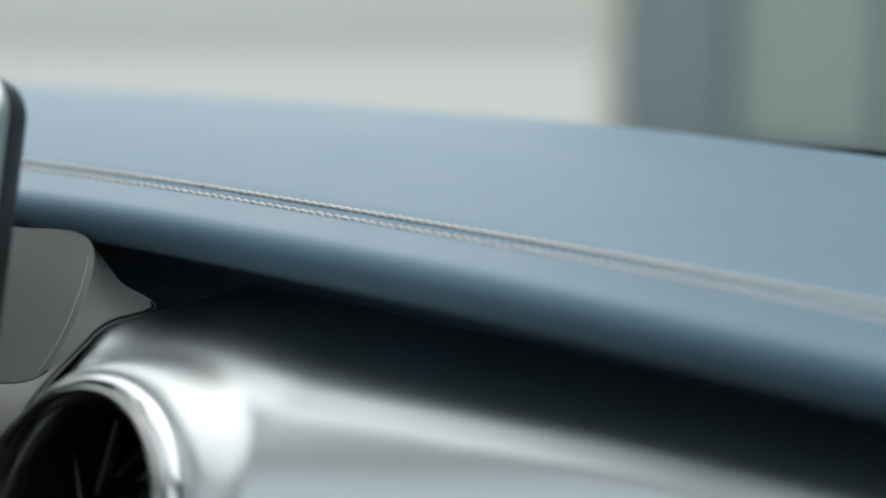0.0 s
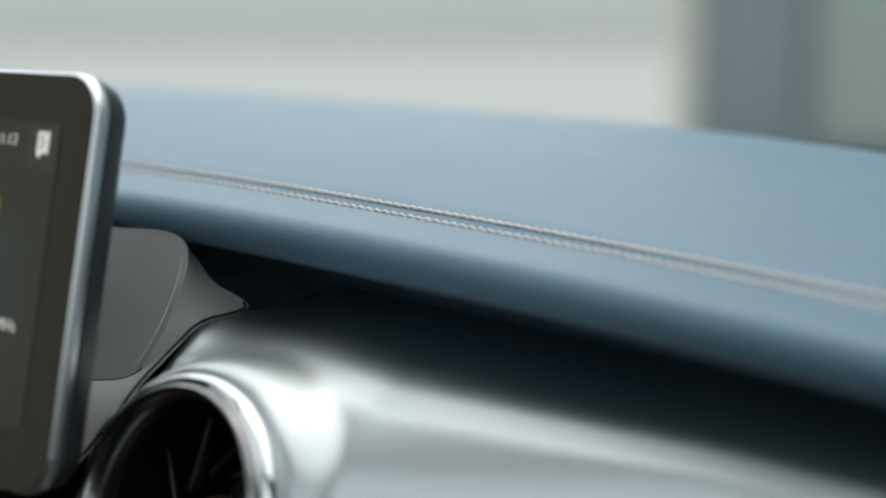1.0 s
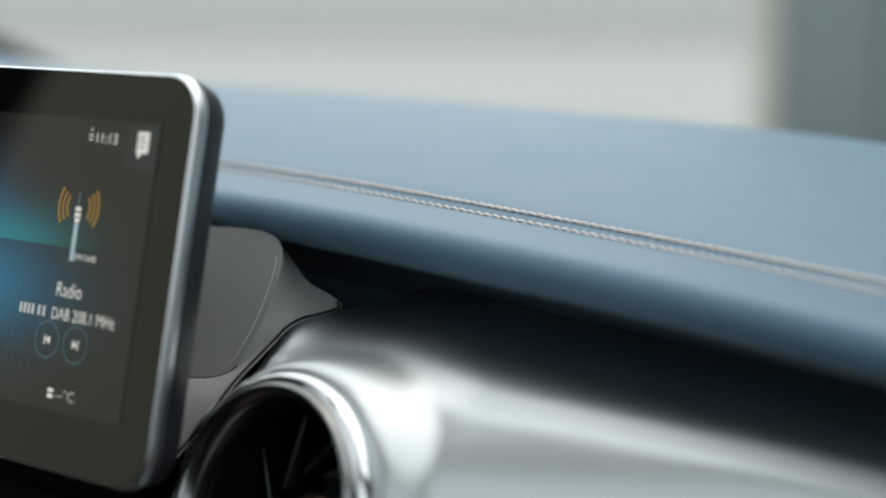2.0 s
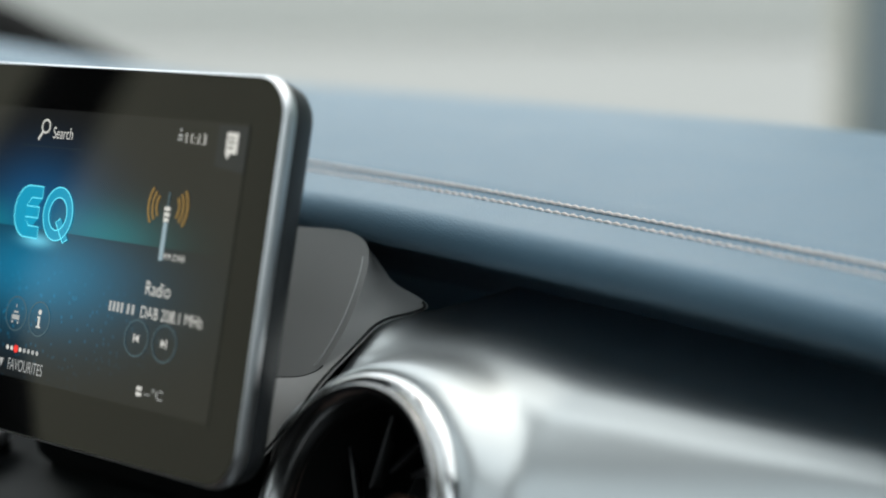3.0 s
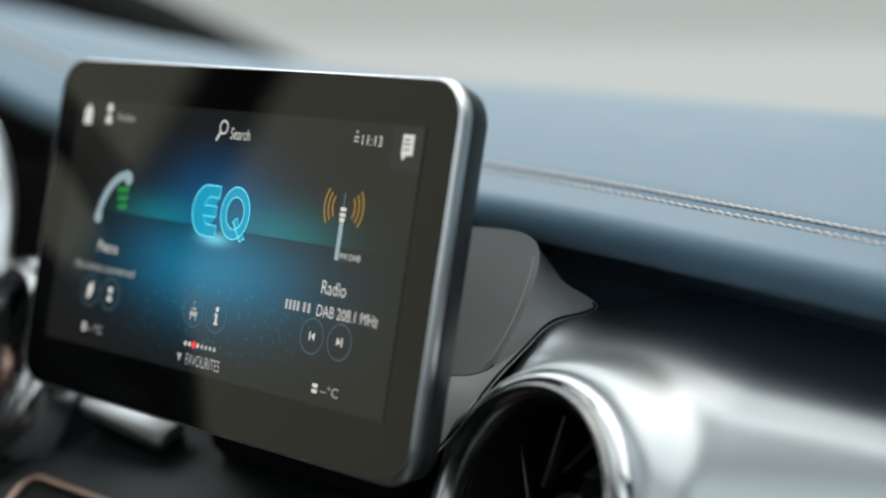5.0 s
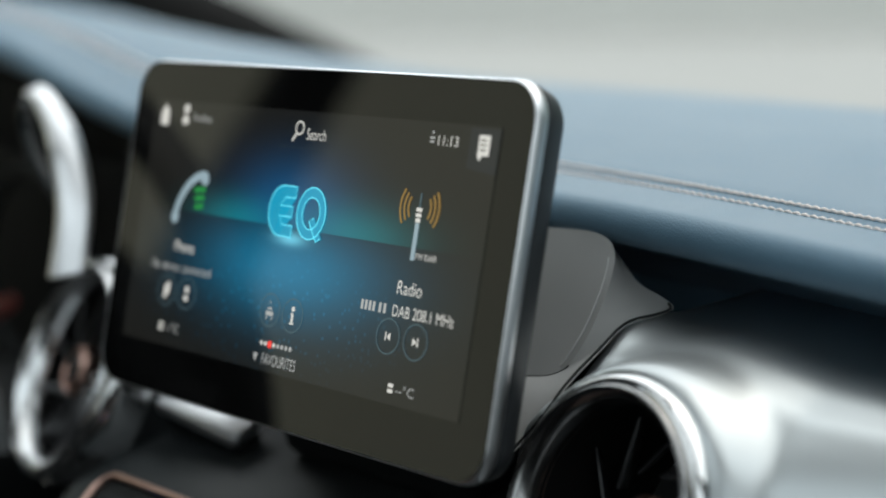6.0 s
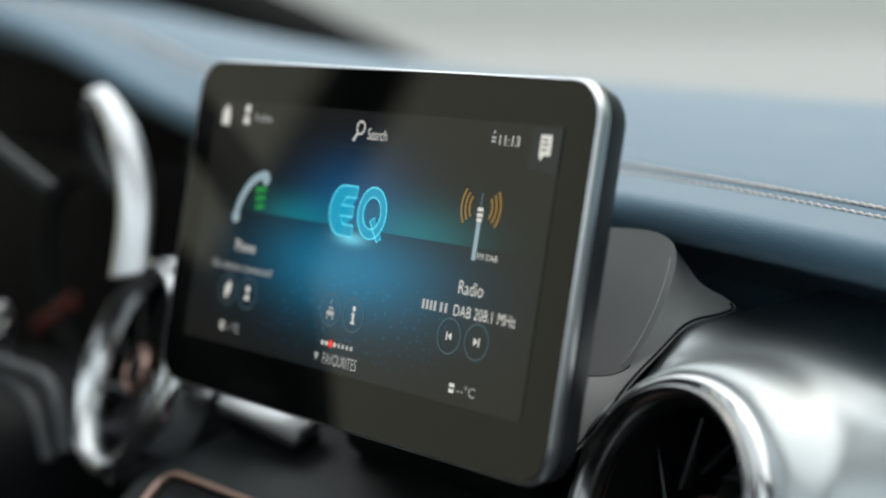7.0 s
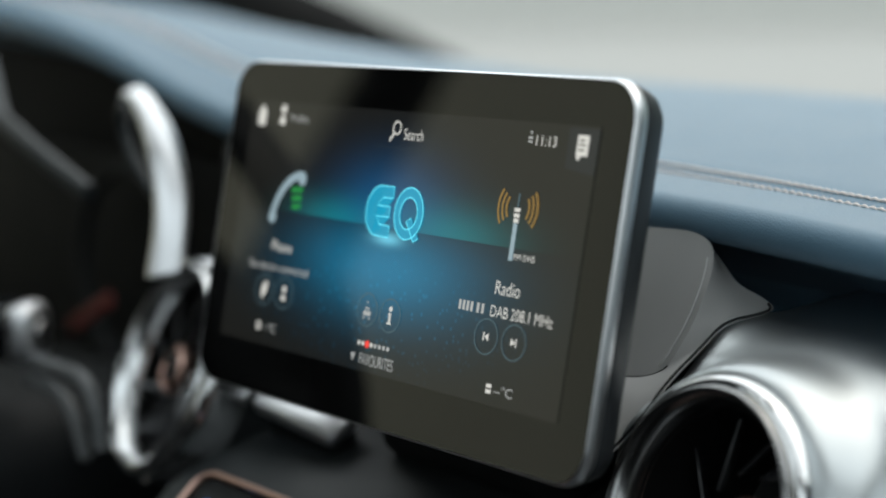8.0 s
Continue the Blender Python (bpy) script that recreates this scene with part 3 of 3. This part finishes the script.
right_vent = air_vent("round black air vent in a polished chrome ring", VENT_AT, 0.016, 14)
# this inner ring gets the paler metal, as if lit by the driver's window
left_vent = air_vent("round black air vent in a chrome ring beside the wheel", pose(-0.0321, 0.000, -0.1173, -22, 0, -10.5) @ Matrix.Scale(1.15, 4), inner=LIT_CHROME)
back = part("vent_nacelle", lathe([(0.0462, 0.010), (0.0470, 0.020), (0.0480, 0.040), (0.0500, 0.075)], 72), CONSOLE, dashboard, "flared charcoal vent housing")
back.matrix_local = pose(-0.0321, 0.000, -0.1173, -22, 0, -10.5)

# silver horn that sweeps up from the driver's side vent
horn_out = dense([(-0.0610, 0.0, -0.0040), (-0.0520, 0.0, -0.0025), (-0.0410, 0.0, -0.0068), (-0.0186, 0.0, -0.0203), (-0.0061, 0.0, -0.0405), (-0.0033, 0.0, -0.0543), (-0.0069, 0.0, -0.0760)], 2)
horn_in = dense([(-0.0625, 0.0, -0.0072), (-0.0600, 0.0, -0.0080), (-0.0480, 0.0, -0.0130), (-0.0352, 0.0, -0.0250), (-0.0258, 0.0, -0.0428), (-0.0228, 0.0, -0.0571), (-0.0275, 0.0, -0.0810)], 2)
rows = []
for p, q in zip(horn_in, horn_out):
    p, q = Vector(p), Vector(q)
    lift = 0.42 * (q - p).length
    rows.append([p + Vector((0.0, 0.004, 0)), p] + [p.lerp(q, u) + Vector((0, -lift * math.sin(math.pi * u), 0)) for u in (0.15, 0.35, 0.5, 0.65, 0.85)] + [q, q + Vector((-0.016, 0.012, 0)), p + Vector((-0.002, 0.012, 0))])
rows = [[v + Vector((-0.010, 0.0, 0.0)) + Vector((-1.3, 1.0, 0.0)) * (0.004 + 0.34 * max(0.0, v.z + 0.078)) for v in row] for row in rows]      # it leans back
horn = thing("vent_trim", "curved silver trim rising above the chrome vent", "trim")
part("blade", grid(rows, closed=True, caps=True), SATIN, horn, angle=60)
part("recess_edge", tube(dense([(-0.0600, 0.002, -0.0065), (-0.0665, 0.004, -0.0110), (-0.0695, 0.006, -0.0195), (-0.0625, 0.008, -0.0345), (-0.0415, 0.010, -0.0520)], 2), 0.0028, 10), CONSOLE, horn, "dark loop edge")
part("backing", box(0.04, 0.09, 0.13, (-0.046, 0.095, -0.085), 0.012), DARK, horn)

# ---- below the display ----
bar = thing("chrome_strip", "chrome strip in the fascia under the display", "trim", m=pose(0.050, 0.0185, -0.1262, -62, 9, 6))
part("strip", box(0.050, 0.008, 0.017, (0, 0, 0), 0.0035), SATIN, bar)
part("strip_base", box(0.046, 0.014, 0.013, (0, 0.010, 0.0), 0.003), DARK, bar)

ctl = thing("climate_panel", "black button panel with a copper frame", "control panel", m=pose(0.146, -0.036, -0.1635, -48, 0, 0))
part("plate", box(0.212, 0.008, 0.045, (0, 0, 0), 0.003), DARK, ctl)
part("frame", tube([(x, -0.0045, z) for x, z in rounded(-0.106, 0.106, -0.0225, 0.0225, 0.009)], 0.0017, 8, True), COPPER, ctl, "copper frame")
for i in range(6):
    b = part("button", box(0.022, 0.004, 0.012, (-0.085 + 0.034 * i, -0.005, 0.008), 0.0015), DARK, ctl)
    part("symbol", box(0.005, 0.0008, 0.003, (-0.085 + 0.034 * i, -0.0073, 0.009)), BLUE_LED if i == 0 else WHITE_UI, b)

# ---- driver's side ----
cluster = thing("instrument_cluster", "dark instrument binnacle with a red needle", "instrument cluster")
part("binnacle", box(0.42, 0.012, 0.15, (-0.31, 0.128, -0.125), 0.005), BLACK, cluster)
part("dial_ring", lathe([(0.052, 0.0), (0.054, -0.006), (0.058, -0.006), (0.060, 0.002)], 48), DARK, cluster).matrix_local = pose(-0.235, 0.100, -0.110)
part("needle", box(0.050, 0.003, 0.007, (0.03, 0, 0), 0.001), RED, cluster, "red needle").matrix_local = pose(-0.250, 0.066, -0.141, 0, -25, 0)
part("shade_bar", tube([(-0.26, 0.03, 0.006), (-0.181, 0.0, -0.019), (-0.145, 0.0, -0.032), (-0.100, 0.004, -0.049)], 0.0046, 10), CONSOLE, cluster, "satin shade rail")

stalk = thing("column_stalk", "black column stalk with a silver end button", "stalk", m=pose(-0.131, -0.020, -0.1135, 0, 0, 38))
part("arm", tube([(-0.16, 0.06, -0.02), (-0.06, 0.012, -0.006), (0.004, 0.002, 0)], [0.010, 0.012, 0.0155], 14), BLACKGLOSS, stalk)
part("end_cap", box(0.014, 0.026, 0.0260, (0.006, 0, 0), 0.006), SATIN, stalk, "silver end cap")
part("end_button", lathe([(0.0, -0.0015), (0.0045, -0.0012), (0.0052, 0.0)], 24), CHROME, stalk).matrix_local = pose(0.0125, 0, 0, 0, 0, 90)
column = thing("column_shroud", "dark steering column shroud with a satin grey edge", "steering column")
part("shroud", box(0.16, 0.22, 0.10, (-0.20, -0.02, -0.20), 0.03), DARK, column)
part("edge_trim", tube(dense([(-0.115, -0.02, -0.124), (-0.091, -0.02, -0.1255), (-0.066, -0.02, -0.1245), (-0.055, -0.02, -0.135), (-0.051, -0.02, -0.155)], 2), 0.0035, 10), SATINGREY, column, "satin grey edge")
part("lower_edge_trim", tube(dense([(-0.120, -0.02, -0.134), (-0.094, -0.02, -0.1345), (-0.077, -0.02, -0.141), (-0.066, -0.02, -0.162)], 2), 0.0030, 10), SATINGREY, column, "satin grey edge")
wheel = thing("steering_wheel", "dark leather steering wheel on its column", "steering wheel", m=pose(-0.30, -0.22, -0.11, -25, 0, 0))
part("rim", tube([(0.176 * math.cos(a), 0, 0.176 * math.sin(a)) for a in [k * math.tau / 64 for k in range(64)]], 0.0145, 12, True), SEAT, wheel)
part("hub", lathe([(0.0, -0.03), (0.07, -0.028), (0.088, -0.015), (0.095, 0.02), (0.0, 0.03)], 40), DARK, wheel)
for s in (-1, 1):
    part("spoke", box(0.10, 0.022, 0.075, (s * 0.125, 0.002, -0.022), 0.010), DARK, wheel)
part("spoke", box(0.085, 0.022, 0.10, (0, 0.002, -0.125), 0.010), DARK, wheel)
part("column", box(0.07, 0.20, 0.07, (0, 0.115, 0.0), 0.02), DARK, wheel)


# ---- front seats ----
def front_seat(x):
    """A bucket seat with side bolsters and a headrest on two posts."""
    f = thing("front_seat", "dark leather front seat with a padded headrest", "seat", "front seats", m=pose(x, -0.86, -0.76))
    cushion = [[(px, py, pz) for px, pz in ((-0.26, 0.22), (-0.25, 0.44), (-0.20, 0.47), (-0.14, 0.44), (0.0, 0.43), (0.14, 0.44), (0.20, 0.47), (0.25, 0.44), (0.26, 0.22))]
               for py in (0.44, 0.42, 0.20, 0.0, -0.10)]
    cushion[0] = [(px * 0.96, 0.45, 0.22 + (pz - 0.22) * 0.7) for px, _, pz in cushion[0]]
    part("cushion", grid(cushion, closed=True, caps=True), SEAT, f, angle=50)
    rows = []
    for u, half, back in ((0.0, 0.25, 0.0), (0.15, 0.26, -0.03), (0.45, 0.265, -0.10), (0.75, 0.24, -0.17), (0.92, 0.20, -0.21), (1.0, 0.15, -0.24)):
        z = 0.40 + 0.62 * u
        rows.append([(-half, back - 0.09, z), (-half, back + 0.05, z), (-half * 0.8, back + 0.09, z), (-half * 0.55, back + 0.035, z), (0, back + 0.025, z),
                     (half * 0.55, back + 0.035, z), (half * 0.8, back + 0.09, z), (half, back + 0.05, z), (half, back - 0.09, z)])
    part("backrest", grid(rows, closed=True, caps=True), SEAT, f, angle=50)
    head = part("headrest", box(0.25, 0.10, 0.17, (0, -0.25, 1.15), 0.04), SEAT, f)
    for k in (-0.06, 0.06):
        part("post", tube([(k, -0.25, 0.98), (k, -0.25, 1.10)], 0.006, 8), SATIN, head)


front_seat(-0.31)
front_seat(0.43)

# ---- the car's shell ----
shell = thing("car_body", "dark car cabin shell with pale headliner", "car", kind="structure")


def slab(name, pts, thick, mat, label=""):
    """A panel of some thickness over a planar outline."""
    bm = bmesh.new()
    f = bm.faces.new([bm.verts.new(p) for p in pts])
    bm.normal_update()
    n = f.normal.copy()
    ext = bmesh.ops.extrude_face_region(bm, geom=[f])
    bmesh.ops.translate(bm, vec=n * thick, verts=[v for v in ext["geom"] if isinstance(v, bmesh.types.BMVert)])
    return part(name, bm, mat, shell, label, smooth=False)


part("roof", box(1.30, 0.16, 0.04, (0.06, -0.16, 0.48), 0.015), HEADLINER, shell, "pale headliner")
part("roof", box(1.30, 0.34, 0.04, (0.06, -1.38, 0.48), 0.015), HEADLINER, shell, "pale headliner")
for s in (-1, 1):
    part("roof_rail", box(0.22, 0.97, 0.04, (0.06 + s * 0.57, -0.725, 0.48), 0.015), HEADLINER, shell, "pale headliner beside the glass roof")
part("roof", box(0.92, 0.40, 0.036, (0.06, -1.010, 0.478), 0.004), HEADLINER, shell, "pale headliner")
part("cowl", box(1.42, 0.30, 0.03, (0.06, 0.56, -0.075), 0.01), DARK, shell)
for s in (-1, 1):
    cx = 0.06 + s * 0.78
    part("pillar", tube([(cx - s * 0.03, 0.63, -0.12), (cx - s * 0.03, 0.50, -0.060), (cx - s * 0.02, 0.40, -0.005), (cx - s * 0.02, 0.08, 0.22), (cx - s * 0.08, -0.14, 0.42), (cx - s * 0.10, -0.20, 0.48)], [0.105, 0.100, 0.095, 0.07, 0.05, 0.05], 18), BLACK, shell, "dark roof pillar")
    belt = -0.03 if s > 0 else -0.17
    part("door", box(0.06, 1.9, 0.62 + 0.17 + belt, (cx + s * 0.03, -0.45, -0.48 + 0.5 * (0.17 + belt)), 0.02), DARK, shell, "dark door trim")
    part("middle_pillar", tube([(cx, -0.56, -0.20), (cx, -0.56, -0.07), (cx - s * 0.01, -0.565, 0.04), (cx - s * 0.05, -0.575, 0.20), (cx - s * 0.10, -0.60, 0.48)], [0.09, 0.060, 0.042, 0.036, 0.045], 12), DARK, shell, "dark middle pillar")
    part("rear_pillar", tube([(cx, -1.75, -0.10), (cx - s * 0.06, -1.6, 0.25), (cx - s * 0.10, -1.4, 0.48)], [0.10, 0.09, 0.08], 12), DARK, shell)
for s in (-1, 1):
    part("rear_side", box(0.05, 0.66, 0.75, (0.06 + s * 0.76, -1.58, 0.10), 0.01), DARK, shell, "dark rear side trim")
part("rear_roof", box(1.50, 0.50, 0.04, (0.06, -1.72, 0.47), 0.01), HEADLINER, shell)
for s in (-1, 1):
    part("rear_bulkhead", box(0.22, 0.05, 0.60, (0.06 + s * 0.64, -1.90, 0.20), 0.01), DARK, shell, "dark frame of the rear window")
part("floor_pan", box(1.5, 2.6, 0.04, (0.06, -0.65, -0.78), 0.01), DARK, shell)
part("firewall", box(1.44, 0.04, 0.70, (0.06, 0.45, -0.44), 0.01), DARK, shell)
part("tailgate", box(1.44, 0.05, 0.80, (0.06, -1.90, -0.40), 0.01), DARK, shell)


mirror_ob = thing("rear_view_mirror", "black rear-view mirror hung under the windscreen top", "mirror", m=pose(0.135, 0.045, 0.335))
part("casing", box(0.23, 0.035, 0.070, (-0.03, -0.02, 0), 0.014), BLACKGLOSS, mirror_ob)
part("mirror_glass", box(0.212, 0.004, 0.055, (-0.03, -0.039, 0), 0.0015), CHROME, mirror_ob, "mirror glass")
part("mount", tube([(0.02, 0.06, 0.03), (0.022, 0.03, 0.045), (0.026, -0.05, 0.085), (0.032, -0.14, 0.115)], [0.018, 0.030, 0.036, 0.034], 14), DARK, mirror_ob, "dark sensor housing")

# ---- stitches of the dashboard seam, and its thread beyond ----
PITCH = 0.0038


def stitch_mesh():
    bm = tube([(-0.0019, 0, -0.0006), (-0.0014, 0, 0.0001), (0, 0, 0.0004), (0.0014, 0, 0.0001), (0.0019, 0, -0.0006)], [0.0003, 0.00054, 0.00061, 0.00054, 0.0003], 6)
    me = bpy.data.meshes.new("stitch")
    for fc in bm.faces:
        fc.smooth = True
    bm.to_mesh(me)
    bm.free()
    me.materials.append(THREAD)
    return me


STITCH = stitch_mesh()
rest = {1: bmesh.new(), -1: bmesh.new()}
count = int(1.45 / PITCH)
sx = [-0.76 + i * PITCH for i in range(count)]
sz = smoothed(sx, SEAM_Z)
sd = smoothed(sx, BROW)
sb = smoothed(sx, BACK_Z)
for side in (1, -1):
    owner = upper_pad if side > 0 else front_pad
    for i in range(count - 1):
        x, z = sx[i], sz[i]
        if side > 0:
            u = 0.0050 / 0.204
            dz = 0.0003 + (sb[i] - z) * u + 0.0050 * math.sin(math.pi * u) + 0.0001
        else:
            dz = 0.0001 - sd[i] * 0.60 * (0.0028 / 0.030) ** 1.5
        yaw = math.degrees(math.atan2(seam_y(sx[i + 1]) - seam_y(x), PITCH))
        dip = math.degrees(math.atan2(sz[i + 1] - z, PITCH))
        m = pose(x, seam_y(x) + side * 0.0050, z + dz, 0, -dip, yaw + side * 5 + random.uniform(-2, 2))
        if 0.05 < x < 0.56:
            ob = new("stitch", STITCH)
            ob.parent = owner
            ob.matrix_local = m
        else:
            rest[side].from_mesh(STITCH)
            rest[side].verts.ensure_lookup_table()
            n = len(STITCH.vertices)
            for v in rest[side].verts[len(rest[side].verts) - n:]:
                v.co = m @ Vector((v.co.x, v.co.y * 1.7, v.co.z * 1.3))
for side in (1, -1):
    owner = upper_pad if side > 0 else front_pad
    tagged(part("far_stitching", rest[side], THREAD, owner), kind="stuff")
